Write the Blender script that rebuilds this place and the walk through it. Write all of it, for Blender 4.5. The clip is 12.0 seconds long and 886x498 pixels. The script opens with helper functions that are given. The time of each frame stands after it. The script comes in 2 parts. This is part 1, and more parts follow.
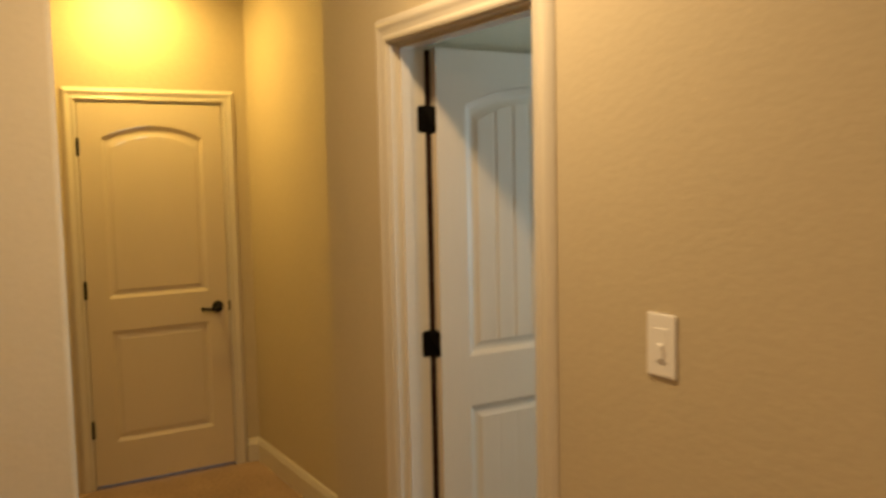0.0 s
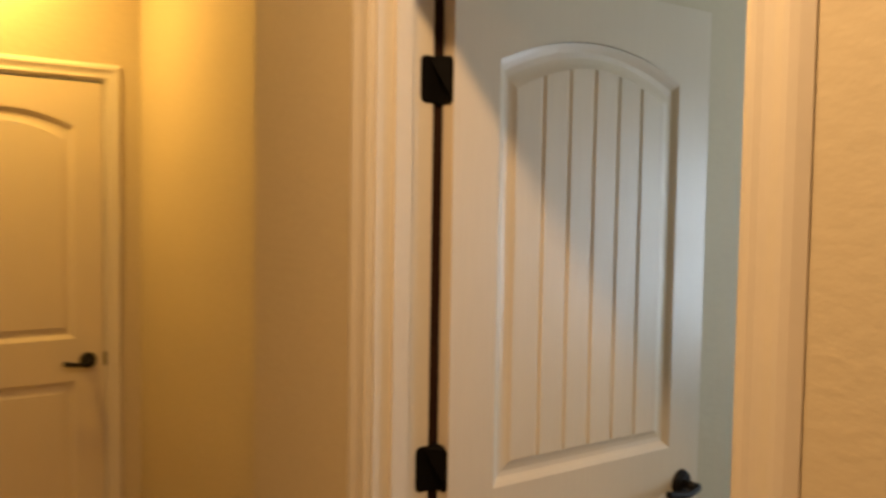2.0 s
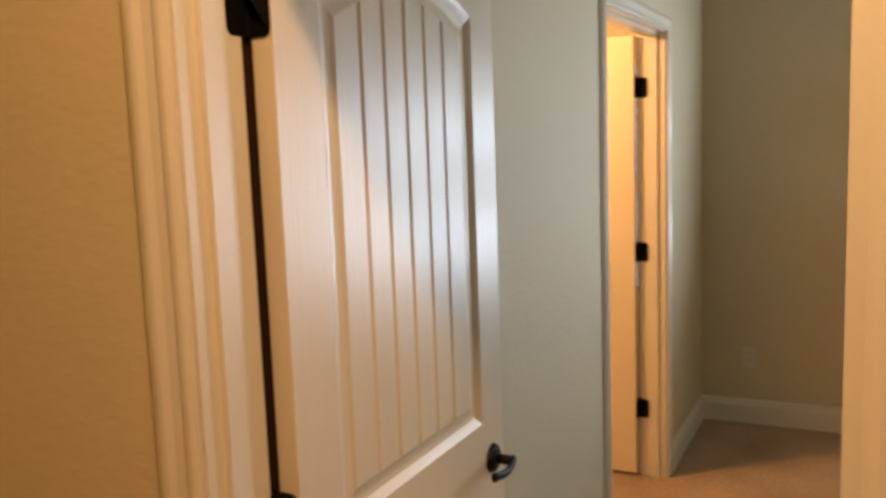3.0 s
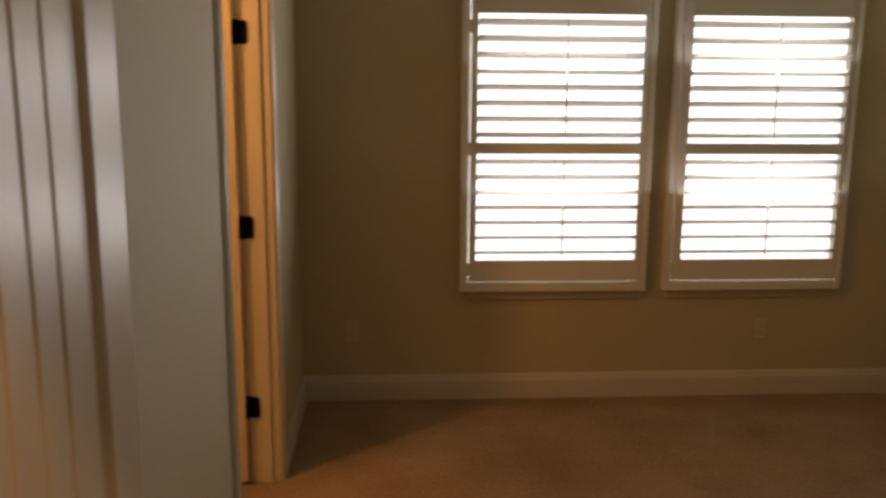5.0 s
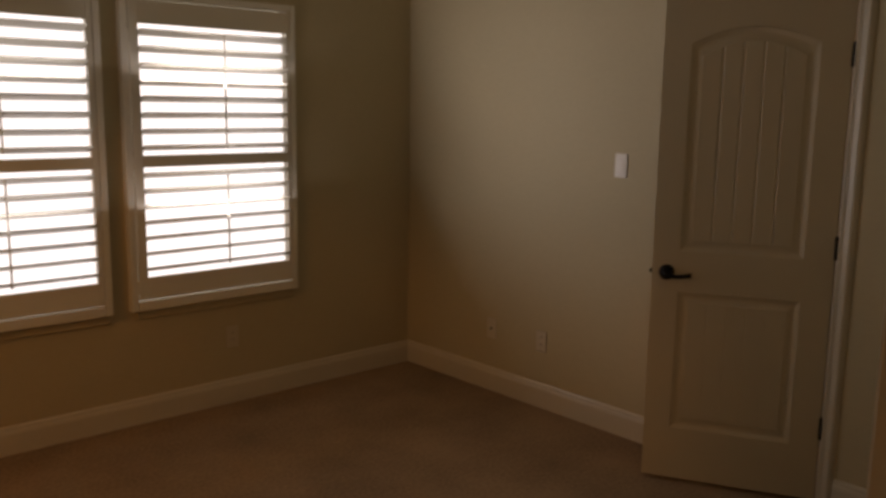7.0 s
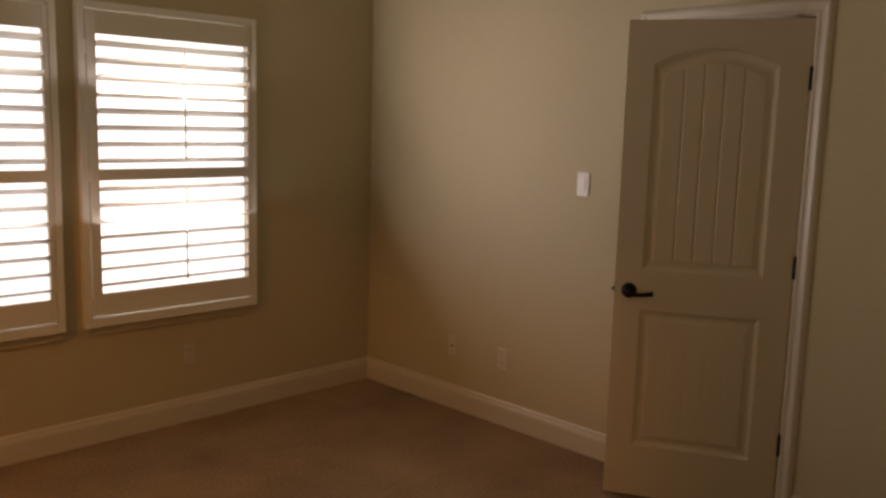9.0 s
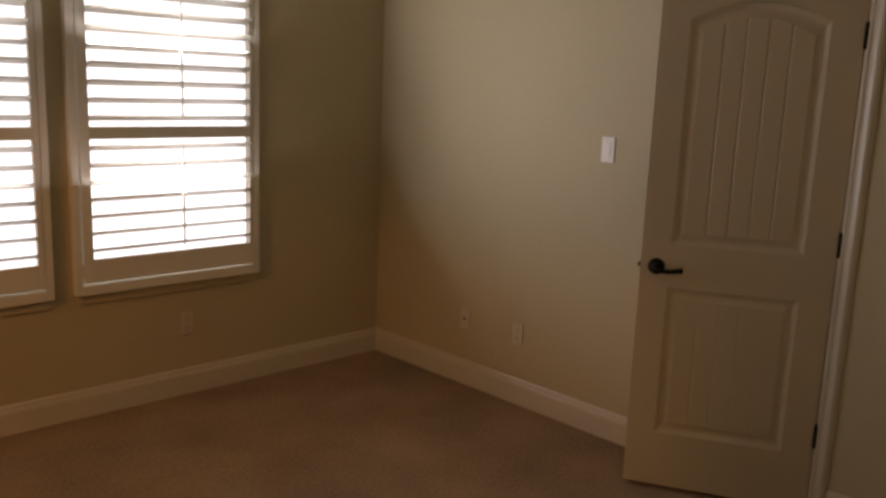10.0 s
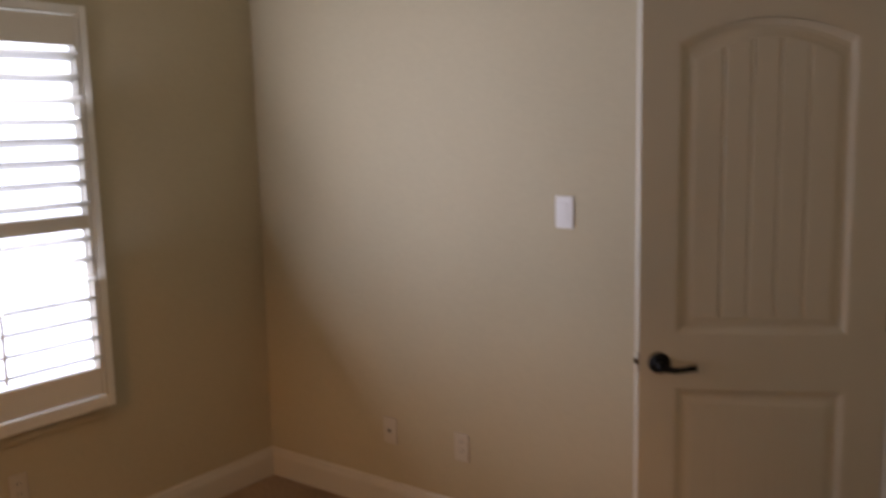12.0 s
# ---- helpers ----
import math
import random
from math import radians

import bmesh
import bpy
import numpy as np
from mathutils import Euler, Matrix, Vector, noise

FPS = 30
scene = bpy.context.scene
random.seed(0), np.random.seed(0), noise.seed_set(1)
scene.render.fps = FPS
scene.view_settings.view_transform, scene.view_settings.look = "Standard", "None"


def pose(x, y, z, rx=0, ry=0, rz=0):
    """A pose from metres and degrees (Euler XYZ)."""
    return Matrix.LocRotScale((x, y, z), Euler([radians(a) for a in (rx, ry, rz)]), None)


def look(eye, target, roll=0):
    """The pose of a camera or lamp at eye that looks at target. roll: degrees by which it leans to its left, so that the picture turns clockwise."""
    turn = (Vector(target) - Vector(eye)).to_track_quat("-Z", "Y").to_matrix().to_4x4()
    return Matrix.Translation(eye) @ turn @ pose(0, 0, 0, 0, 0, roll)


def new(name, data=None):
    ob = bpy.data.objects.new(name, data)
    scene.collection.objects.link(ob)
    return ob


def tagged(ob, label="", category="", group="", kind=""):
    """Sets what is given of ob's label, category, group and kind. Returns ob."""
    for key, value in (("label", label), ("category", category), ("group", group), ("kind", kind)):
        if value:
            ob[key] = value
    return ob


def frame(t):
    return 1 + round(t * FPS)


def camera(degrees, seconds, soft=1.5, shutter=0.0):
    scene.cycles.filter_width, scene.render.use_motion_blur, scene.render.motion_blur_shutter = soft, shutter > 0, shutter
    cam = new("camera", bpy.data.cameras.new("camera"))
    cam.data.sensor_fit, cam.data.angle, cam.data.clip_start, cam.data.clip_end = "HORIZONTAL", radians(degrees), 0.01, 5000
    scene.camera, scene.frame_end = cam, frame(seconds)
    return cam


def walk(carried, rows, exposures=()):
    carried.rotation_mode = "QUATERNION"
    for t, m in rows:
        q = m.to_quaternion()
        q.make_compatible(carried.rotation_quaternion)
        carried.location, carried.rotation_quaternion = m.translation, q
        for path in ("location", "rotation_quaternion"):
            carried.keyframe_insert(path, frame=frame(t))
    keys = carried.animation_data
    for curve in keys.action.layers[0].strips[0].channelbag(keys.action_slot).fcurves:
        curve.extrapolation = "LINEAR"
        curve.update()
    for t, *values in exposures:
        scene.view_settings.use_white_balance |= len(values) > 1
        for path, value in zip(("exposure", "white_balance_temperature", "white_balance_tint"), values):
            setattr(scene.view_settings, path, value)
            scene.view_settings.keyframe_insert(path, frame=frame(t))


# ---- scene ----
cam = camera(54.4, 12.0, soft=3.0, shutter=0.45)
PATH = [
    (0, (2.051, -1.284, 1.626), (0.338, -0.267, 1.456), -1.2),
    (0.3, (1.864, -1.207, 1.608), (0.101, -0.282, 1.418), -1.0),
    (0.5, (1.749, -1.176, 1.6), (-0.021, -0.254, 1.476), -0.9),
    (0.7, (1.646, -1.167, 1.597), (-0.101, -0.201, 1.475), -1.1),
    (1, (1.495, -1.138, 1.596), (-0.24, -0.158, 1.432), -1.1),
    (1.2, (1.383, -1.068, 1.595), (-0.357, -0.099, 1.415), -0.5),
    (1.5, (1.211, -0.933, 1.59), (-0.527, 0.047, 1.448), 0.5),
    (1.7, (1.101, -0.873, 1.584), (-0.606, 0.166, 1.486), 0.9),
    (2, (0.913, -0.828, 1.579), (-0.695, 0.356, 1.472), 0.9),
    (2.5, (0.543, -0.809, 1.631), (-0.623, 0.805, 1.437), -0.5),
    (2.7, (0.459, -0.863, 1.621), (-0.582, 0.83, 1.4), -1.3),
    (4.3, (0.015, -0.411, 1.62), (-0.19, 1.544, 1.253), -1.4),
    (4.5, (0.011, -0.386, 1.64), (-0.09, 1.575, 1.262), -1.1),
    (5, (-0.022, -0.282, 1.62), (0.103, 1.679, 1.246), 0.4),
    (5.5, (0.004, -0.15, 1.631), (0.373, 1.786, 1.291), -0.3),
    (5.7, (-0.004, -0.124, 1.629), (0.518, 1.779, 1.304), -1.1),
    (6, (-0.044, -0.101, 1.62), (0.74, 1.698, 1.234), -1.7),
    (6.5, (-0.162, -0.057, 1.597), (0.988, 1.531, 1.203), 0.1),
    (6.7, (-0.197, -0.060, 1.596), (1.030, 1.474, 1.220), 0.6),
    (7, (-0.218, -0.069, 1.596), (1.1, 1.4, 1.269), 0.8),
    (7.5, (-0.2, -0.072, 1.599), (1.164, 1.362, 1.307), -0.2),
    (9.3, (-0.239, 0.005, 1.603), (1.161, 1.402, 1.301), 2.0),
    (9.5, (-0.197, 0.04, 1.605), (1.182, 1.45, 1.272), 2.6),
    (10, (-0.031, 0.159, 1.59), (1.333, 1.572, 1.212), 2.3),
    (10.2, (0.016, 0.195, 1.592), (1.402, 1.593, 1.239), 1.8),
    (10.5, (0.062, 0.267, 1.596), (1.495, 1.612, 1.227), 0.6),
    (10.7, (0.083, 0.353, 1.595), (1.569, 1.636, 1.214), -0.1),
    (11, (0.116, 0.507, 1.592), (1.675, 1.709, 1.239), -1.1),
    (11.5, (0.232, 0.73, 1.596), (1.869, 1.827, 1.254), -2.3),
    (11.7, (0.315, 0.825, 1.607), (1.953, 1.921, 1.269), -2.1),
    (12, (0.464, 0.978, 1.637), (2.056, 2.155, 1.356), -1.3),
]
EXPOSURES = [(0, 0.36, 6100, 11), (1.2, 0.38, 6600, 16), (2.0, 0.44, 6800, 22), (2.7, 0.52, 7000, 25), (4.3, -0.55, 8700, 35), (5.0, -0.9, 9500, 38), (6.3, -1.92, 10200, 42), (7.5, -1.1, 9900, 43), (9.5, -0.82, 10300, 45), (10.2, -0.9, 8800, 42), (10.5, -0.92, 8500, 42), (11.3, -0.53, 7200, 43), (12, -0.32, 7200, 43)]
walk(cam, [(t, look(eye, target, roll)) for t, eye, target, roll in PATH], EXPOSURES)

# ---- world, sun, lamps ----
world = bpy.data.worlds.new("sky")
scene.world = world
world.use_nodes = True
wn = world.node_tree.nodes
sky = wn.new("ShaderNodeTexSky")
sky.sky_type = "NISHITA"
sky.sun_disc = False
sky.sun_elevation = radians(42)
sky.sun_rotation = radians(150)
world.node_tree.links.new(sky.outputs[0], wn["Background"].inputs[0])
wn["Background"].inputs[1].default_value = 0.15


def lamp(name, kind, m, power, colour, size=0.1, size_y=None, spread=None):
    data = bpy.data.lights.new(name, kind)
    data.energy, data.color = power, colour
    if kind == "AREA":
        data.shape = "RECTANGLE" if size_y else "DISK"
        data.size = size
        if size_y:
            data.size_y = size_y
        if spread:
            data.spread = radians(spread)
    elif kind == "SUN":
        data.angle = radians(size)
    else:
        data.shadow_soft_size = size
    ob = new(name, data)
    ob.matrix_world = m
    return ob


DAY = (0.62, 0.85, 1.0)
# The sun stands behind the house: it lights the yard, not the room.
lamp("sun", "SUN", look((0, -10, 9), (0, 0, 0)), 3.0, (1, 0.95, 0.88), 0.5)

# ---- plan (metres) ----
CEIL = 2.74
T = 0.12                  # wall thickness
XW = -0.470               # bedroom: west face
YN = 4.020                # bedroom: north face
XE = 3.164                # bedroom: east face
YS = 0.125                # bedroom: south face
XH = -2.728               # hall: end wall face
YA = 0.285                # hall recess: north face
XB = -0.965               # end of the entry wall
EN0, EN1 = -0.420, 0.341  # entry opening
BA0, BA1 = 2.105, 3.088   # bathroom opening
CL0, CL1 = 1.386, 2.094   # closet opening
HD0, HD1 = -0.614, 0.139  # hall end door opening
DH = 2.045                # opening height
WINDOWS = [(0.362, 1.263), (1.418, 2.300)]
WZ0, WZ1 = 0.62, 2.083
NT = 0.25                 # thickness of the outer wall
BW0, BW1 = -1.62, -0.72   # bathroom window

# hall, bathroom and closet lamps, a foyer fill, daylight in the window openings, strips before the shutters
lamp("lamp_hall_end", "AREA", look((-2.40, -0.34, 2.70), (-2.42, -0.34, 0)), 18, (1.0, 0.62, 0.14), 0.13)
lamp("lamp_hall", "AREA", look((0.28, -0.56, 2.70), (0.28, -0.56, 0)), 24, (1.0, 0.67, 0.32), 0.13)
# fill added out of view to brighten the near hall wall; no known fixture
lamp("foyer_fill", "AREA", look((2.4, -1.75, 2.70), (2.4, -1.75, 0)), 22, (1.0, 0.66, 0.34), 0.4)
lamp("lamp_bath", "POINT", pose(-1.5, 2.2, 2.35), 100, (1.0, 0.62, 0.26), 0.08)
lamp("lamp_closet", "POINT", pose(3.75, 1.2, 2.5), 6, (1.0, 0.60, 0.22), 0.06)
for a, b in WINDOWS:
    # a daylight lamp behind the glass, then added strips before each louvre bank
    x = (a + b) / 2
    lamp("daylight_stand_in", "AREA", look((x, YN + 0.016, 1.35), (x, 0, 1.35)), 24, DAY, b - a - 0.01, WZ1 - WZ0 - 0.01)
    # room-side strips added for light thrown up off the louvres, weaker to the west
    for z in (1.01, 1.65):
        lamp("daylight_stand_in", "AREA", look((x, YN - 0.105, z), (x, YN - 1.105, z + 0.8)), 6.5 if a < 1 else 17, DAY, b - a - 0.10, 0.14)
lamp("daylight_stand_in", "AREA", look(((BW0 + BW1) / 2, YN + 0.10, 1.35), ((BW0 + BW1) / 2, 0, 1.35)), 5, DAY, BW1 - BW0, WZ1 - WZ0)


# ---- materials ----
def material(name, colour, rough=0.6, bump=0.0, scale=200.0, vary=0.06, vscale=2.0, metal=0.0, detail=3.0, spec=0.5, grain=None):
    m = bpy.data.materials.new(name)
    m.use_nodes = True
    n, l = m.node_tree.nodes, m.node_tree.links
    b = n["Principled BSDF"]
    b.inputs["Roughness"].default_value = rough
    b.inputs["Metallic"].default_value = metal
    b.inputs["Specular IOR Level"].default_value = spec
    co = n.new("ShaderNodeTexCoord")
    big = n.new("ShaderNodeTexNoise")
    big.inputs["Scale"].default_value, big.inputs["Detail"].default_value = vscale, 4
    l.new(co.outputs["Object"], big.inputs["Vector"])
    fine = n.new("ShaderNodeTexNoise")
    fine.inputs["Scale"].default_value, fine.inputs["Detail"].default_value = scale, detail
    if grain:
        stretch = n.new("ShaderNodeMapping")
        stretch.inputs["Scale"].default_value = grain
        l.new(co.outputs["Object"], stretch.inputs["Vector"])
        l.new(stretch.outputs[0], fine.inputs["Vector"])
    else:
        l.new(co.outputs["Object"], fine.inputs["Vector"])
    both = n.new("ShaderNodeMath")
    both.operation = "ADD"
    l.new(big.outputs["Fac"], both.inputs[0])
    l.new(fine.outputs["Fac"], both.inputs[1])
    ramp = n.new("ShaderNodeMapRange")
    ramp.inputs[1].default_value, ramp.inputs[2].default_value = 0.6, 1.4
    ramp.inputs[3].default_value, ramp.inputs[4].default_value = 1 - vary, 1 + vary
    l.new(both.outputs[0], ramp.inputs[0])
    mix = n.new("ShaderNodeMix")
    mix.data_type, mix.blend_type = "RGBA", "MULTIPLY"
    mix.inputs[0].default_value = 1
    mix.inputs[6].default_value = (*colour, 1)
    l.new(ramp.outputs[0], mix.inputs[7])
    l.new(mix.outputs[2], b.inputs["Base Color"])
    if bump:
        bm_ = n.new("ShaderNodeBump")
        bm_.inputs["Strength"].default_value, bm_.inputs["Distance"].default_value = bump, 0.004
        l.new(fine.outputs["Fac"], bm_.inputs["Height"])
        l.new(bm_.outputs[0], b.inputs["Normal"])
    return m


PAINT = material("wall_paint", (0.500, 0.425, 0.280), 0.7, 0.26, 34, 0.04, 1.5, grain=(1, 1, 1.7))
CEILING = material("ceiling_paint", (0.43, 0.37, 0.275), 0.8, 0.3, 90, 0.03, 1.5)
TRIM = material("trim_paint", (0.58, 0.53, 0.435), 0.3, 0.03, 60, 0.03, 3)
DOOR = material("door_paint", (0.57, 0.495, 0.370), 0.34, 0.13, 220, 0.035, 3, grain=(1, 1, 0.04))
SHUTTER = material("shutter_paint", (0.74, 0.71, 0.62), 0.38, 0.02, 60, 0.02, 3)
CARPET = material("carpet_pile", (0.30, 0.205, 0.130), 0.95, 1.0, 60, 0.38, 2.4, detail=10, spec=0.1)
# near-black brown that paints the shade in the entry's hinge gap
GAP_SHADE = material("gap_shade_brown", (0.022, 0.009, 0.005), 0.8, 0.1, 120, 0.2, 8, spec=0.1)
HINGE = material("hinge_bronze", (0.004, 0.0035, 0.003), 0.65, 0.03, 90, 0.2, 8, spec=0.05)
BRONZE = material("oiled_bronze", (0.005, 0.004, 0.0035), 0.5, 0.03, 90, 0.2, 8, metal=0.0, spec=0.18)
PLATE = material("plate_plastic", (0.78, 0.76, 0.72), 0.35, 0.0, 60, 0.01, 3)
CREAM = material("cream_plastic", (0.56, 0.50, 0.40), 0.35, 0.0, 60, 0.01, 3)
DARK = material("dark_slot", (0.02, 0.018, 0.015), 0.6)
GRASS = material("lawn", (0.09, 0.13, 0.05), 0.9, 0.6, 30, 0.3, 0.4)
GLASS = bpy.data.materials.new("window_glass")
GLASS.use_nodes = True
gb = GLASS.node_tree.nodes["Principled BSDF"]
gb.inputs["Transmission Weight"].default_value = 1
gb.inputs["Roughness"].default_value = 0.0
gb.inputs["IOR"].default_value = 1.45


# ---- mesh helpers ----
def mesh_of(name, bm, mat):
    me = bpy.data.meshes.new(name)
    bm.normal_update()
    bm.to_mesh(me)
    bm.free()
    me.materials.append(mat)
    return me


def part(name, bm, mat, parent=None, label="", m=None, smooth=False):
    me = mesh_of(name, bm, mat)
    if smooth:
        for p in me.polygons:
            p.use_smooth = True
    ob = new(name, me)
    if parent:
        ob.parent = parent
    if m is not None:
        ob.matrix_local = m
    if label:
        ob["label"] = label
    return ob


def box(bm, x0, x1, y0, y1, z0, z1, bevel=0.0, segments=1, edges=None):
    vs = [bm.verts.new((x, y, z)) for z in (z0, z1) for y in (y0, y1) for x in (x0, x1)]
    fs = [bm.faces.new([vs[i] for i in q]) for q in ((0, 2, 3, 1), (4, 5, 7, 6), (0, 1, 5, 4), (1, 3, 7, 5), (3, 2, 6, 7), (2, 0, 4, 6))]
    if bevel:
        es = list({e for f in fs for e in f.edges})
        if edges:
            es = [e for e in es if edges(e)]
        bmesh.ops.bevel(bm, geom=es, offset=bevel, segments=segments, affect="EDGES", profile=0.5)


def prism(bm, outline, place):
    """A solid from a closed outline of (u, v) pairs, between the two points that place(u, v, end) gives."""
    a = [bm.verts.new(place(u, v, 0)) for u, v in outline]
    b = [bm.verts.new(place(u, v, 1)) for u, v in outline]
    n = len(outline)
    bm.faces.new(a)
    bm.faces.new(b[::-1])
    for i in range(n):
        j = (i + 1) % n
        bm.faces.new((a[i], b[i], b[j], a[j]))
    bmesh.ops.recalc_face_normals(bm, faces=bm.faces)


def disc(bm, m, r, depth, n=24, bevel=0.0):
    got = bmesh.ops.create_cone(bm, cap_ends=True, segments=n, radius1=r, radius2=r - bevel, depth=depth, matrix=m @ Matrix.Translation((0, 0, depth / 2)))
    return got["verts"]


# ---- structure: walls ----
def wall_x(name, x0, x1, y0, y1, holes=(), z1=CEIL, ends=(), label="", mat=PAINT):
    """A wall that runs along x; holes: (x0, x1, z0, z1); ends: the x of ends with a rounded corner."""
    bm = bmesh.new()
    at = x0
    for a, b, c, d in sorted(holes):
        spans = [(at, a, 0, z1), (a, b, d, z1)] + ([(a, b, 0, c)] if c > 0 else [])
        for s in spans:
            box(bm, s[0], s[1], y0, y1, s[2], s[3])
        at = b
    if ends:
        e = ends[0]
        box(bm, at, x1, y0, y1, 0, z1, 0.02, 4, lambda ed: all(abs(v.co.x - e) < 1e-4 for v in ed.verts) and abs(ed.verts[0].co.z - ed.verts[1].co.z) > 1)
    else:
        box(bm, at, x1, y0, y1, 0, z1)
    return tagged(part(name, bm, mat), label or "beige painted wall with a fine orange-peel texture", "wall", kind="structure")


def wall_y(name, y0, y1, x0, x1, holes=(), z1=CEIL, ends=(), label="", mat=PAINT):
    bm = bmesh.new()
    at = y0
    for a, b, c, d in sorted(holes):
        spans = [(at, a, 0, z1), (a, b, d, z1)] + ([(a, b, 0, c)] if c > 0 else [])
        for s in spans:
            box(bm, x0, x1, s[0], s[1], s[2], s[3])
        at = b
    if ends:
        e = ends[0]
        box(bm, x0, x1, at, y1, 0, z1, 0.02, 4, lambda ed: all(abs(v.co.y - e) < 1e-4 for v in ed.verts) and abs(ed.verts[0].co.z - ed.verts[1].co.z) > 1)
    else:
        box(bm, x0, x1, at, y1, 0, z1)
    return tagged(part(name, bm, mat), label or "beige painted wall with a fine orange-peel texture", "wall", kind="structure")


JT = 0.018                # jamb board
hole = lambda a, b: (a - JT, b + JT, 0, DH + JT)
wall_x("wall_south_east", -0.6, 3.9, 0, YS, [hole(EN0, EN1)])
bm = bmesh.new()
box(bm, XB, -0.6, 0, YS, 0, CEIL, 0.02, 4, lambda ed: all(abs(v.co.x - XB) < 1e-4 for v in ed.verts) and abs(ed.verts[0].co.z - ed.verts[1].co.z) > 1)
tagged(part("wall_south_west", bm, PAINT, smooth=False), "beige painted hall wall with a rounded corner", "wall", kind="structure")
wall_y("wall_west", YS, YN, XW - T, XW, [hole(BA0, BA1)])
wall_x("wall_north", -2.88, XE + T, YN, YN + NT, [(a, b, WZ0, WZ1) for a, b in [(BW0, BW1)] + WINDOWS])
wall_y("wall_east", YS, YN, XE, XE + T, [hole(CL0, CL1)])
# closet behind
wall_y("wall_closet_back", YS, 2.6, 3.9, 4.0)
wall_x("wall_closet_side", XE + T, 4.0, 2.6, 2.6 + T)
# hall
wall_y("wall_hall_end", -0.93, YA + T, XH - T, XH, [hole(HD0, HD1)])
wall_x("wall_hall_recess", XH, XW - T, YA, YA + T)
bm = bmesh.new()
box(bm, XH - T, -1.98, -2.7, -0.93, 0, CEIL, 0.02, 4, lambda ed: all(abs(v.co.x + 1.98) < 1e-4 for v in ed.verts) and abs(ed.verts[0].co.z - ed.verts[1].co.z) > 1)
tagged(part("wall_hall_pier", bm, PAINT), "beige painted hall wall end with rounded corners", "wall", kind="structure")
bm = bmesh.new()
box(bm, -0.72, -0.60, -2.7, -0.960, 0, CEIL, 0.02, 4, lambda ed: all(abs(v.co.y + 0.960) < 1e-4 for v in ed.verts) and abs(ed.verts[0].co.z - ed.verts[1].co.z) > 1)
tagged(part("wall_hall_side", bm, PAINT), "beige painted wall end with a rounded corner", "wall", kind="structure")
wall_x("wall_hall_south", -2.25, 4.0, -2.82, -2.7)
wall_y("wall_hall_east", -2.7, 0, 3.9, 4.0)
# bathroom
wall_x("wall_bath_south", -2.6, XW - T, 1.3, 1.3 + T)
wall_y("wall_bath_west", 1.3, YN, -2.72, -2.6)

bm = bmesh.new()
box(bm, -3.0, 4.1, -2.9, YN, -0.1, 0)
tagged(part("floor", bm, CARPET), "brown-beige cut-pile carpet covering the whole floor", "carpet", kind="structure")
bm = bmesh.new()
box(bm, -3.0, 4.1, -2.9, YN + NT, CEIL, CEIL + 0.1)
tagged(part("ceiling", bm, CEILING), "off-white textured ceiling", "ceiling", kind="structure")

# outside
bm = bmesh.new()
box(bm, -800, 800, -800, 800, -0.5, -0.35)
tagged(part("ground", bm, GRASS), "green lawn round the house", "ground", kind="structure")

# ---- baseboards, casings, jambs ----
BASE = [(0, 0), (0.016, 0), (0.016, 0.095), (0.013, 0.108), (0.010, 0.114), (0.009, 0.124), (0.004, 0.132), (0, 0.133)]


def baseboard(x0, y0, x1, y1, nx, ny):
    """A skirting from (x0, y0) to (x1, y1), standing out along the normal (nx, ny)."""
    bm = bmesh.new()
    prism(bm, BASE, lambda u, v, e: ((x1 if e else x0) + nx * (u + 0.001), (y1 if e else y0) + ny * (u + 0.001), v))
    tagged(part("baseboard", bm, TRIM), "cream painted baseboard with a moulded top edge", "baseboard", kind="structure")


CW = 0.064
CASING = [(0, 0), (0, 0.009), (0.006, 0.012), (0.012, 0.012), (0.018, 0.009), (0.030, 0.011), (0.040, 0.015), (0.046, 0.0155), (0.054, 0.012), (CW, 0.003), (CW, 0)]


def casing(name, a, b, place, label="cream moulded door casing", wide=1.0):
    """Mitred casing round an opening from a to b; place(s, out, z) gives the world point."""
    bm = bmesh.new()
    r = 0.006
    rows = []
    for u, v in CASING:
        w = u * wide + r
        rows.append([bm.verts.new(place(*q)) for q in ((a - w, v + 0.001, 0), (a - w, v + 0.001, DH + w), (b + w, v + 0.001, DH + w), (b + w, v + 0.001, 0))])
    for p, q in zip(rows, rows[1:] + rows[:1]):
        for i in range(3):
            bm.faces.new((p[i], p[i + 1], q[i + 1], q[i]))
    bm.faces.new([r_[0] for r_ in rows])
    bm.faces.new([r_[3] for r_ in rows][::-1])
    bmesh.ops.recalc_face_normals(bm, faces=bm.faces)
    return tagged(part(name, bm, TRIM), label, "door casing", kind="structure")


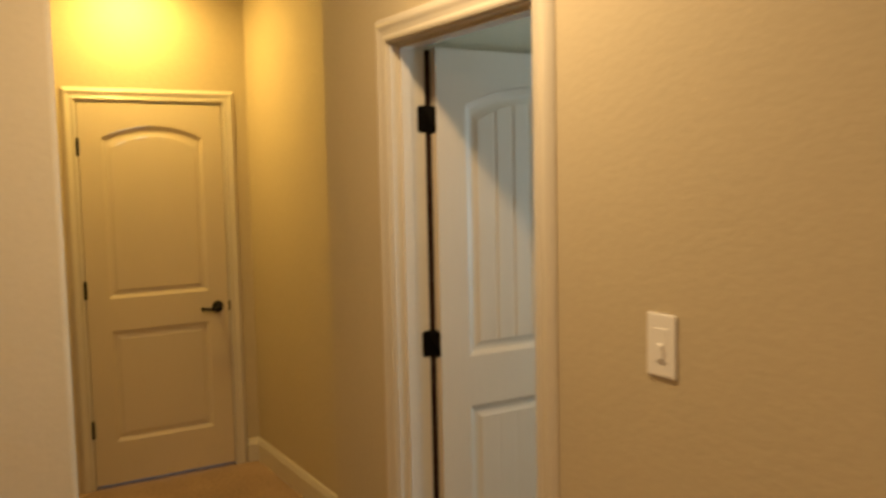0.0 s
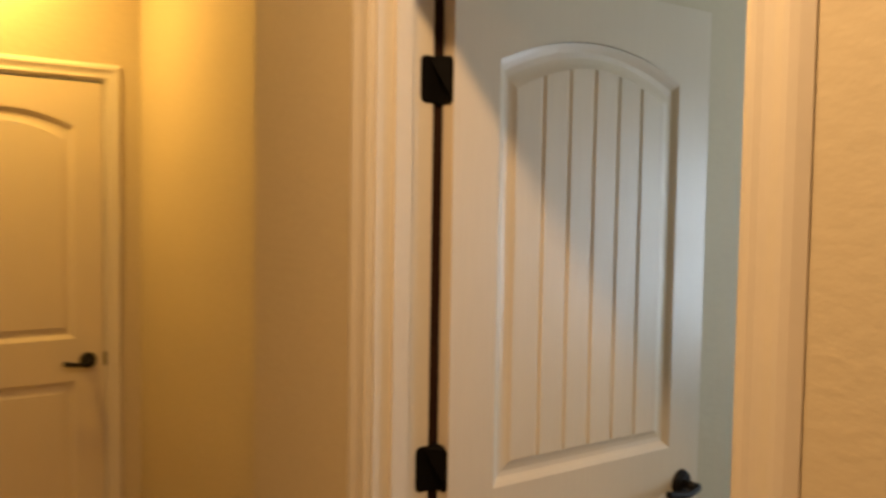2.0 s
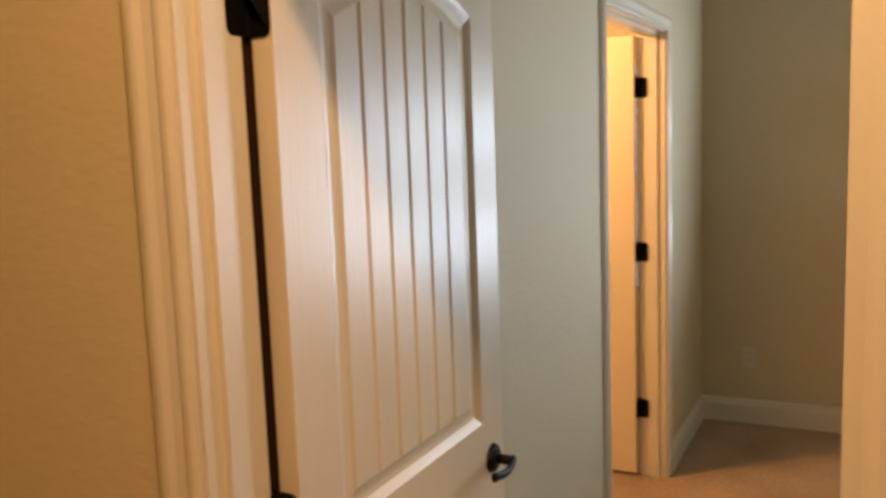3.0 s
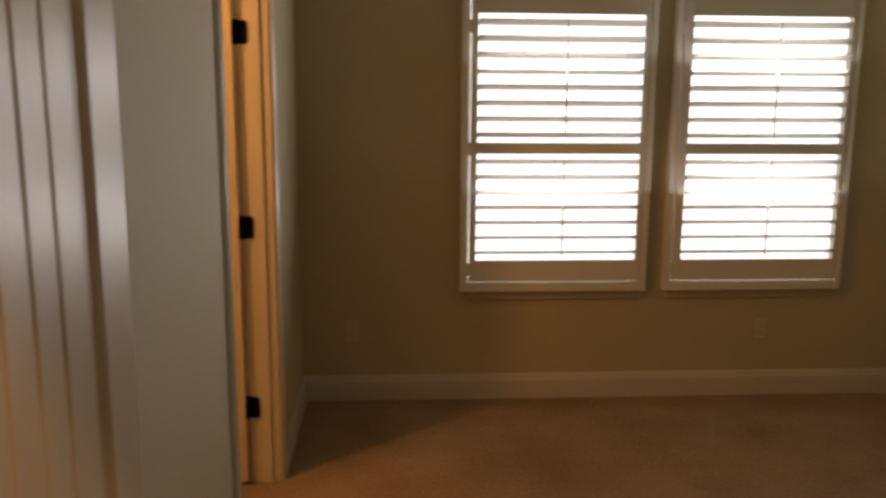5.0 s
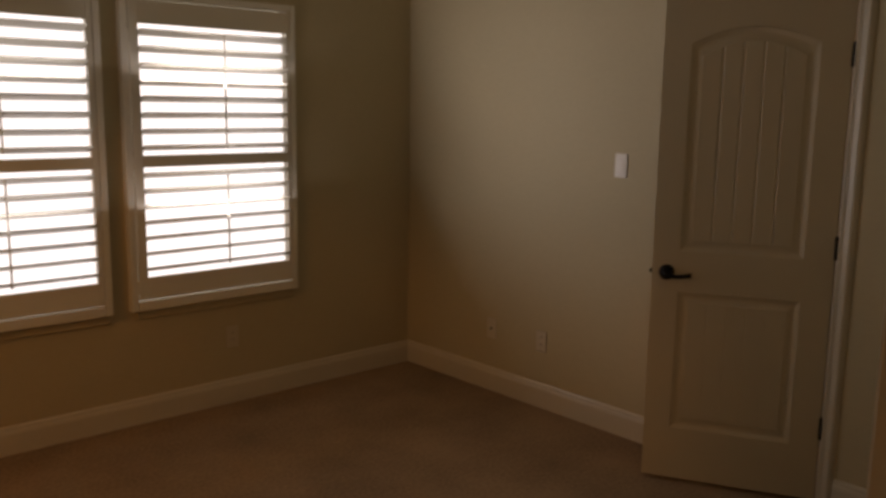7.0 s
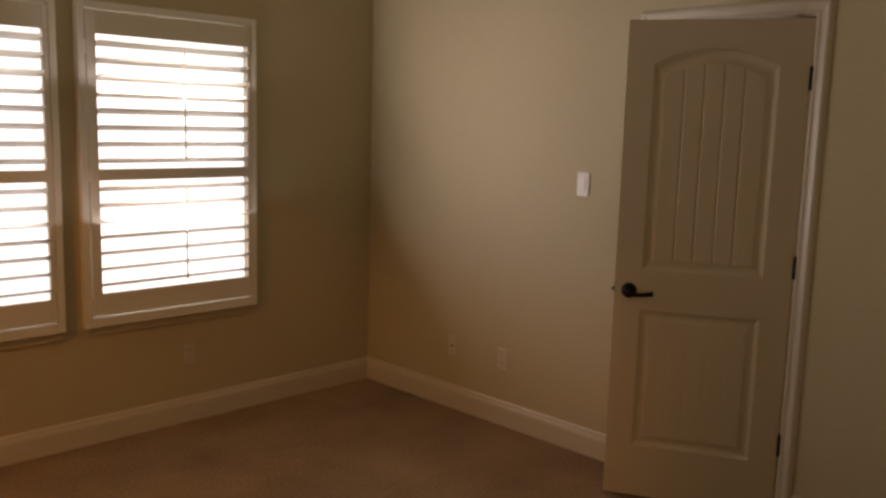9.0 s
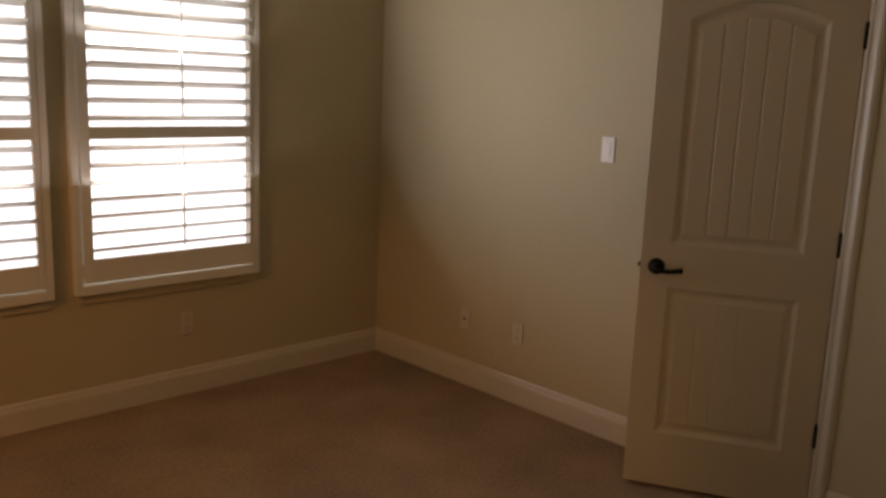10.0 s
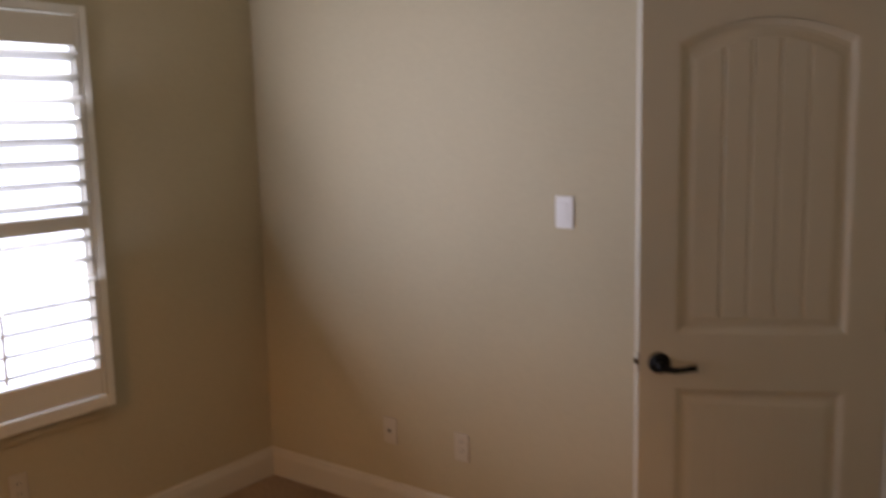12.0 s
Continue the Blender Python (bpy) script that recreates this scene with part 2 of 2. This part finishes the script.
def jamb(a, b, place, d0, d1, stop):
    """Jamb boards between the depths d0 and d1, with a door stop at the depths stop."""
    bm = bmesh.new()

    def slab(s0, s1, e0, e1, z0, z1):
        vs = [bm.verts.new(place(s, e, z)) for z in (z0, z1) for e in (e0, e1) for s in (s0, s1)]
        for q in ((0, 2, 3, 1), (4, 5, 7, 6), (0, 1, 5, 4), (1, 3, 7, 5), (3, 2, 6, 7), (2, 0, 4, 6)):
            bm.faces.new([vs[i] for i in q])

    slab(a - JT + 0.001, a, d0, d1, 0, DH)
    slab(b, b + JT - 0.001, d0, d1, 0, DH)
    slab(a - JT + 0.001, b + JT - 0.001, d0, d1, DH, DH + JT - 0.001)
    s0, s1 = stop
    slab(a, a + 0.011, s0, s1, 0, DH - 0.011)
    slab(b - 0.011, b, s0, s1, 0, DH - 0.011)
    slab(a, b, s0, s1, DH - 0.011, DH)
    bmesh.ops.recalc_face_normals(bm, faces=bm.faces)
    return tagged(part("door_jamb", bm, TRIM), "cream painted door jamb with a stop", "door jamb", kind="structure")


baseboard(XW, BA1 + CW + 0.008, XW, YN, 1, 0)
baseboard(XW, YS, XW, BA0 - CW - 0.008, 1, 0)
baseboard(XW, YN, XE, YN, 0, -1)
baseboard(XE, YN, XE, CL1 + CW + 0.008, -1, 0)
baseboard(XE, CL0 - CW - 0.008, XE, YS, -1, 0)
baseboard(XE, YS, EN1 + CW + 0.008, YS, 0, 1)
baseboard(XB + 0.02, 0, EN0 - CW * 1.2 - 0.008, 0, 0, -1)
baseboard(EN1 + CW * 1.2 + 0.008, 0, 3.9, 0, 0, -1)
baseboard(XH, YA, XB - 0.01, YA, 0, -1)
baseboard(XH, HD1 + CW + 0.008, XH, YA, 1, 0)
baseboard(-1.98, -0.95, -1.98, -1.0, 1, 0)

north_of = lambda y: (lambda s, o, z: (s, y + o, z))
south_of = lambda y: (lambda s, o, z: (s, y - o, z))
east_of = lambda x: (lambda s, o, z: (x + o, s, z))
west_of = lambda x: (lambda s, o, z: (x - o, s, z))
casing("door_casing", EN0, EN1, south_of(0), wide=1.2)
casing("door_casing", BA0, BA1, east_of(XW))
casing("door_casing", BA0, BA1, west_of(XW - T))
casing("door_casing", CL0, CL1, west_of(XE))
casing("door_casing", HD0, HD1, east_of(XH))
# the room side of the entry: the hinge side meets the corner of the room, where only a narrow strip fits
bm = bmesh.new()
box(bm, EN1 + 0.006, EN1 + 0.006 + CW, YS + 0.001, YS + 0.017, 0, DH + 0.006, 0.003, 2)
tagged(part("door_casing", bm, TRIM), "cream moulded door casing", "door casing", kind="structure")
jamb(EN0, EN1, lambda s, e, z: (s, e, z), 0, YS, (0.035, 0.072))
jamb(BA0, BA1, lambda s, e, z: (XW - e, s, z), 0, T, (0.035, 0.072))
jamb(CL0, CL1, lambda s, e, z: (XE + e, s, z), 0, T, (0.045, 0.08))
jamb(HD0, HD1, lambda s, e, z: (XH - e, s, z), 0, T, (0.045, 0.08))

# dark strip added behind the hinges of the entry, for the shade in the gap
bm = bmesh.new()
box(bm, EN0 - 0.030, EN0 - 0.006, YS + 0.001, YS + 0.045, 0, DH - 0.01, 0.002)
tagged(part("gap_shade_strip", bm, GAP_SHADE), "dark brown strip standing for the shade in the hinge gap of the entry", "door seal", kind="structure")


# ---- doors ----
def arch_top(x, a, b, z, rise):
    u = (x - (a + b) / 2) / ((b - a) / 2)
    return z + rise * (1 - u * u)


def panel_skin(bm, W, side, y, panels):
    """One face of a moulded door at depth y; side: +1 or -1, the way it looks. panels: (a, b, z0, z1, rise)."""
    H = 2.02
    a, b = panels[0][0], panels[0][1]
    dep = lambda d: y - side * d
    N = 24

    def quad(p):
        bm.faces.new([bm.verts.new(v) for v in p])

    z_low = 0.0
    quad([(0, dep(0), 0), (a, dep(0), 0), (a, dep(0), H), (0, dep(0), H)])
    quad([(b, dep(0), 0), (W, dep(0), 0), (W, dep(0), H), (b, dep(0), H)])
    for (pa, pb, z0, z1, rise) in panels:
        quad([(pa, dep(0), z_low), (pb, dep(0), z_low), (pb, dep(0), z0), (pa, dep(0), z0)])
        z_low = z1
    pa, pb, z0, z1, rise = panels[-1]
    for i in range(N):
        xa, xb = pa + (pb - pa) * i / N, pa + (pb - pa) * (i + 1) / N
        quad([(xa, dep(0), arch_top(xa, pa, pb, z1, rise)), (xb, dep(0), arch_top(xb, pa, pb, z1, rise)), (xb, dep(0), H), (xa, dep(0), H)])
    # moulded frame of each panel, as loops that step inwards
    for (pa, pb, z0, z1, rise) in panels:
        loops = []
        for inset, d in ((0, 0), (0.008, 0.004), (0.017, 0.0095), (0.027, 0.0105), (0.038, 0.0085), (0.048, 0.005)):
            xa, xb = pa + inset, pb - inset
            pts = [(xa, z0 + inset), (xb, z0 + inset)]
            for i in range(N + 1):
                x = xb + (xa - xb) * i / N
                pts.append((x, arch_top(x, xa, xb, z1 - inset * 1.1, rise * 0.96) if rise else z1 - inset))
            loops.append([bm.verts.new((x, dep(d), z)) for x, z in pts])
        for p, q in zip(loops, loops[1:]):
            for i in range(len(p)):
                j = (i + 1) % len(p)
                bm.faces.new((p[i], p[j], q[j], q[i]))


def panel_field(bm, side, y, panel, planks, groove):
    """The middle of a panel: planks with v-grooves between them."""
    pa, pb, z0, z1, rise = panel
    ins = 0.0475
    xa, xb = pa + ins, pb - ins
    dep = lambda d: y - side * d
    stops = []
    for k in range(planks):
        p, q = xa + (xb - xa) * k / planks, xa + (xb - xa) * (k + 1) / planks
        g = 0.0058
        p2, q2 = (p + g if k else p), (q - g if k < planks - 1 else q)
        if k:
            stops.append((p, 0.005 + groove))
        for i in range(5):
            stops.append((p2 + (q2 - p2) * i / 4, 0.005))
    zt = lambda x: arch_top(x, xa, xb, z1 - ins * 1.1, rise * 0.96) if rise else z1 - ins
    for (x, d), (x2, d2) in zip(stops, stops[1:]):
        bm.faces.new([bm.verts.new(v) for v in ((x, dep(d), z0 + ins), (x2, dep(d2), z0 + ins), (x2, dep(d2), zt(x2)), (x, dep(d), zt(x)))])


def lever(door, x, y, side, toward):
    """A lever handle at (x, y) on the face that looks along side; toward: the way the lever points."""
    bm = bmesh.new()
    face = Matrix.Translation((x, y, 0.92)) @ Matrix.Rotation(radians(-90 * side), 4, "X")
    disc(bm, face, 0.033, 0.008, 28, 0.004)
    disc(bm, face @ Matrix.Translation((0, 0, 0.007)), 0.026, 0.006, 24, 0.006)
    rose = part("door_handle", bm, BRONZE, door, "dark oil-rubbed bronze lever handle")
    bm = bmesh.new()
    disc(bm, face @ Matrix.Translation((0, 0, 0.012)), 0.011, 0.034, 16)
    prev = None
    for i in range(13):
        t = i / 12
        c = Vector((x + toward * (0.112 * t - 0.008), y + side * (0.047 + 0.006 * math.sin(t * 3.0)), 0.92 - 0.006 * math.sin(t * 4.0) - 0.004 * t))
        w, h = 0.0075 - 0.002 * t, 0.011 - 0.002 * math.sin(t * 3.1)
        ring = [bm.verts.new(c + Vector((0, w * math.cos(q), h * math.sin(q)))) for q in [k * math.pi / 5 for k in range(10)]]
        if prev:
            for k in range(10):
                bm.faces.new((prev[k], prev[(k + 1) % 10], ring[(k + 1) % 10], ring[k]))
        else:
            bm.faces.new(ring)
        prev = ring
    bm.faces.new(prev[::-1])
    bmesh.ops.recalc_face_normals(bm, faces=bm.faces)
    part("lever", bm, BRONZE, rose, smooth=True)


def hinge(door, z, flip, opened):
    """Knuckle and two leaves, about the pin at x = y = 0. opened: degrees that the door stands open."""
    s = -1 if flip else 1
    bm = bmesh.new()
    for i in range(5):
        h = 0.0172
        disc(bm, Matrix.Translation((-0.001, s * 0.006, z - 0.0445 + i * 0.0178)), 0.0082, h, 14)
    for e in (-0.0485, 0.0445):
        disc(bm, Matrix.Translation((-0.001, s * 0.006, z + e)), 0.0045, 0.004, 12)
    # leaf in the door's edge
    y0, y1 = (0, 0.033) if flip else (-0.033, 0)
    along_x = lambda ed: abs(ed.verts[0].co.x - ed.verts[1].co.x) > 1e-4 and abs(ed.verts[0].co.y) > 0.001
    box(bm, 0.0005, 0.003, y0, y1, z - 0.0445, z + 0.0445, 0.010, 3, along_x)
    # leaf on the jamb: it stays while the door turns
    turn = Matrix.Rotation(radians(-opened if not flip else opened), 4, "Z")
    first = len(bm.verts)
    bm.verts.ensure_lookup_table()
    box(bm, -0.0022, 0.0006, y0 * 1.5, y1 * 1.5, z - 0.0445, z + 0.0445, 0.012, 3, along_x)
    bm.verts.ensure_lookup_table()
    bmesh.ops.transform(bm, matrix=turn, verts=bm.verts[first:])
    part("hinge", bm, HINGE, door, "dark bronze butt hinge")


def make_door(name, m, W, opened, flip, planks, label):
    """A moulded two-panel door with an arched top panel. Its origin is the hinge pin at the floor, closed along +x."""
    th = 0.035
    door = new(name)
    door.matrix_world = m
    tagged(door, label, "door", kind="structure")
    y0, y1 = (0, th) if flip else (-th, 0)
    st = 0.112
    top, low = (st, W - st, 0.995, 1.842, 0.062), (st, W - st, 0.225, 0.825, 0)
    lift = pose(0.003, 0, 0.017)
    W2 = W - 0.004
    bm = bmesh.new()
    for side, y in ((1, y1), (-1, y0)):
        panel_skin(bm, W2, side, y, [low, top])
    for p in ([(0, 0), (0, 2.02)], [(W2, 0), (W2, 2.02)]):
        bm.faces.new([bm.verts.new(v) for v in ((p[0][0], y0, 0), (p[0][0], y1, 0), (p[0][0], y1, 2.02), (p[0][0], y0, 2.02))])
    for z in (0, 2.02):
        bm.faces.new([bm.verts.new(v) for v in ((0, y0, z), (W2, y0, z), (W2, y1, z), (0, y1, z))])
    bmesh.ops.remove_doubles(bm, verts=bm.verts, dist=0.0002)
    bmesh.ops.recalc_face_normals(bm, faces=bm.faces)
    part("slab", bm, DOOR, door, m=lift)
    for pn in (top, low):
        bm = bmesh.new()
        for side, y in ((1, y1), (-1, y0)):
            panel_field(bm, side, y, pn, planks, 0.0040 if pn is top else 0.0009)
        bmesh.ops.remove_doubles(bm, verts=bm.verts, dist=0.0002)
        part("panel", bm, DOOR, door, m=lift)
    for z in (0.326, 1.067, 1.81):
        hinge(door, z, flip, opened)
    lever(door, W - 0.062, y1, 1, -1)
    lever(door, W - 0.062, y0, -1, -1)
    # latch plate and bolt in the edge
    bm = bmesh.new()
    ym = (y0 + y1) / 2
    box(bm, W - 0.003, W + 0.0005, ym - 0.0125, ym + 0.0125, 0.892, 0.948)
    box(bm, W, W + 0.011, ym - 0.006, ym + 0.006, 0.912, 0.928, 0.002)
    part("latch", bm, BRONZE, door)
    return door


make_door("door_1", pose(EN0, YS + 0.020, 0, 0, 0, 89.5), EN1 - EN0 - 0.004, 89.5, False, 6, "cream two-panel plank door standing wide open against the bedroom wall")
make_door("door_2", pose(XW - T - 0.009, BA1 - 0.002, 0, 0, 0, 178), BA1 - BA0 - 0.004, 88, True, 6, "cream two-panel plank door standing open into the bathroom")
make_door("door_3", pose(XE - 0.002, CL0, 0, 0, 0, 90 + 27.5), CL1 - CL0 - 0.004, 27.5, False, 5, "cream two-panel arched plank closet door standing ajar")
make_door("door_4", pose(XH + 0.004, HD0, 0, 0, 0, 90), HD1 - HD0 - 0.004, 0, True, 1, "closed cream two-panel door with an arched top panel")


# ---- windows and shutters ----
def window(name, a, b):
    w = new(name)
    w.location = (0, 0, 0)
    tagged(w, "white framed window behind a plantation shutter", "window", kind="structure")
    bm = bmesh.new()
    y0, y1 = YN + 0.001, YN + 0.030
    for x0, x1, z0, z1 in ((a, a + 0.02, WZ0, WZ1), (b - 0.02, b, WZ0, WZ1), (a + 0.02, b - 0.02, WZ0, WZ0 + 0.03), (a + 0.02, b - 0.02, WZ1 - 0.03, WZ1)):
        box(bm, x0, x1, y0, y1, z0, z1, 0.003)
    part("window_frame", bm, SHUTTER, w)
    zm = 1.32
    bm = bmesh.new()
    box(bm, a + 0.021, b - 0.021, y0 + 0.001, y1 - 0.008, zm - 0.02, zm + 0.02, 0.003)
    part("meeting_rail", bm, SHUTTER, w)
    for z0, z1 in ((WZ0 + 0.031, zm - 0.021), (zm + 0.021, WZ1 - 0.031)):
        bm = bmesh.new()
        box(bm, a + 0.021, b - 0.021, y0 + 0.003, y0 + 0.007, z0, z1)
        g = part("pane", bm, GLASS, w)
        g.visible_shadow = False
    return w


def shutter(x0, x1, l0, l1, panel_gap, group):
    """A plantation shutter on the wall: outer frame and one panel with two banks of louvres. x0, x1: the frame's sides; l0, l1: the louvres' ends."""
    s = new("plantation_shutter")
    tagged(s, "cream plantation shutter with open tilted louvres on the window", "shutter", group)
    z0, z1 = 0.583, 2.108
    yf = YN - 0.048           # room face of the frame
    fw, fb = 0.034, 0.048
    for nm, bx in (("frame_side", (x0, x0 + fw, z0, z1)), ("frame_side", (x1 - fw, x1, z0, z1)), ("frame_top", (x0 + fw, x1 - fw, z1 - fw, z1)), ("frame_bottom", (x0 + fw, x1 - fw, z0, z0 + fb))):
        bm = bmesh.new()
        box(bm, bx[0], bx[1], yf, YN - 0.001, bx[2], bx[3], 0.005, 3)
        part(nm, bm, SHUTTER, s)
    p0, p1 = x0 + fw + panel_gap, x1 - fw - 0.003
    q0, q1 = z0 + fb + 0.008, z1 - fw - 0.008
    yp0, yp1 = yf - 0.001, yf + 0.027
    za, zb, zc, zd = 0.747, 1.285, 1.340, 1.960
    for nm, bx in (("stile", (p0, l0, q0, q1)), ("stile", (l1, p1, q0, q1)), ("rail", (l0, l1, q0, za)), ("rail", (l0, l1, zb, zc)), ("rail", (l0, l1, zd, q1))):
        bm = bmesh.new()
        box(bm, bx[0], bx[1], yp0, yp1, bx[2], bx[3], 0.003, 2)
        part(nm, bm, SHUTTER, s)
    # louvres: flat ovals, the room edge a little high
    bm = bmesh.new()
    outline = [(0.0440 * math.cos(k * math.pi / 8), 0.0058 * math.sin(k * math.pi / 8)) for k in range(16)]
    prism(bm, outline, lambda u, v, e: (l1 - l0 - 0.004 if e else 0, u, v))
    me = mesh_of("louvre", bm, SHUTTER)
    for p in me.polygons:
        p.use_smooth = len(p.vertices) == 4
    for lo, hi, n, tilt in ((za, zb, 7, -22), (zc, zd, 8, -20)):
        step = (hi - lo) / n
        for i in range(n):
            lv = new("louvre", me)
            lv.parent = s
            lv.matrix_local = pose(l0 + 0.002, (yp0 + yp1) / 2, lo + step * (i + 0.5), tilt + random.uniform(-0.8, 0.8))
        bm = bmesh.new()
        xr = l0 + (l1 - l0) * 0.525
        box(bm, xr - 0.0045, xr + 0.0045, yp0 - 0.043, yp0 - 0.034, lo + 0.03, hi - 0.025, 0.002)
        part("tilt_rod", bm, SHUTTER, s)
    for z in (0.70, 1.31, 1.90):
        bm = bmesh.new()
        box(bm, x0 + fw - 0.004, x0 + fw + panel_gap + 0.004, yf + 0.002, yf + 0.012, z - 0.032, z + 0.032, 0.002)
        part("hinge", bm, SHUTTER, s)
    # sill moulding under the frame
    bm = bmesh.new()
    box(bm, x0 + 0.03, x1 - 0.01, YN - 0.018, YN - 0.001, z0 - 0.045, z0 - 0.002, 0.005, 2)
    tagged(part("window_apron", bm, PAINT), "wall-coloured moulding under the window", "trim", kind="structure")


for i, (a, b) in enumerate(WINDOWS):
    window(f"window_{i + 1}", a, b)
shutter(0.334, 1.296, 0.415, 1.233, 0.014, "bedroom shutters")
shutter(1.388, 2.330, 1.474, 2.273, 0.006, "bedroom shutters")
window("window_3", BW0, BW1)
shutter(BW0 - 0.03, BW1 + 0.03, BW0 + 0.05, BW1 - 0.04, 0.006, "bathroom shutter")


# ---- switches and outlets ----
def plate(name, m, kind, label, category):
    """A wall plate in the xz plane that looks along -y."""
    p = new(name)
    p.matrix_world = m
    tagged(p, label, category)
    plastic = CREAM if kind in ("outlet", "jack") else PLATE
    bm = bmesh.new()
    hx, hz = (0.040, 0.067) if kind == "dimmer" else (0.035, 0.057)
    box(bm, -hx, hx, -0.006, -0.0005, -hz, hz, 0.004, 2)
    part("cover", bm, plastic, p)
    if kind == "rocker":
        bm = bmesh.new()
        box(bm, -0.016, 0.016, -0.009, -0.005, -0.033, 0.033, 0.002)
        part("rocker", bm, PLATE, p)
    elif kind == "dimmer":
        bm = bmesh.new()
        box(bm, -0.017, 0.017, -0.0072, -0.005, -0.036, 0.036, 0.001)
        part("paddle", bm, PLATE, p)
        bm = bmesh.new()
        box(bm, -0.008, 0.010, -0.011, -0.007, -0.030, 0.004, 0.002)
        part("slider", bm, PLATE, p)
    elif kind == "outlet":
        for z in (-0.02, 0.02):
            bm = bmesh.new()
            disc(bm, Matrix.Translation((0, -0.005, z)) @ Matrix.Rotation(radians(90), 4, "X"), 0.0165, 0.003, 20, 0.001)
            soc = part("socket", bm, plastic, p)
            bm = bmesh.new()
            for x in (-0.006, 0.006):
                box(bm, x - 0.001, x + 0.001, -0.0087, -0.0075, z - 0.001, z + 0.008)
            part("slot", bm, DARK, soc)
    elif kind == "jack":
        bm = bmesh.new()
        disc(bm, Matrix.Translation((0, -0.005, 0)) @ Matrix.Rotation(radians(90), 4, "X"), 0.006, 0.010, 14, 0.001)
        part("jack", bm, DARK, p)
    return p


plate("light_switch", pose(0.770, 0, 1.267), "dimmer", "white dimmer switch on the hall wall beside the door", "switch")
plate("light_switch", pose(-1.355, YA, 1.263), "rocker", "cream rocker switch on the hall recess wall", "switch")
plate("light_switch", pose(XE, 2.434, 1.328, 0, 0, -90), "rocker", "white rocker switch on the bedroom wall", "switch")
plate("wall_outlet", pose(XE, 2.900, 0.362, 0, 0, -90), "outlet", "cream electrical outlet low on the wall", "outlet")
plate("cable_jack", pose(XE, 3.273, 0.360, 0, 0, -90), "jack", "cream cable jack plate low on the wall", "cable jack")
plate("wall_outlet", pose(1.940, YN, 0.362), "outlet", "cream electrical outlet under the window", "outlet")
plate("wall_outlet", pose(-0.215, YN, 0.370), "outlet", "cream electrical outlet beside the room corner", "outlet")

# ---- small hardware ----
bm = bmesh.new()
box(bm, XH - 0.004, XH + 0.003, HD1 - 0.002, HD1 + 0.012, 0.892, 0.948, 0.001)
tagged(part("strike_plate", bm, BRONZE), "dark bronze strike plate on the door jamb", "strike plate")
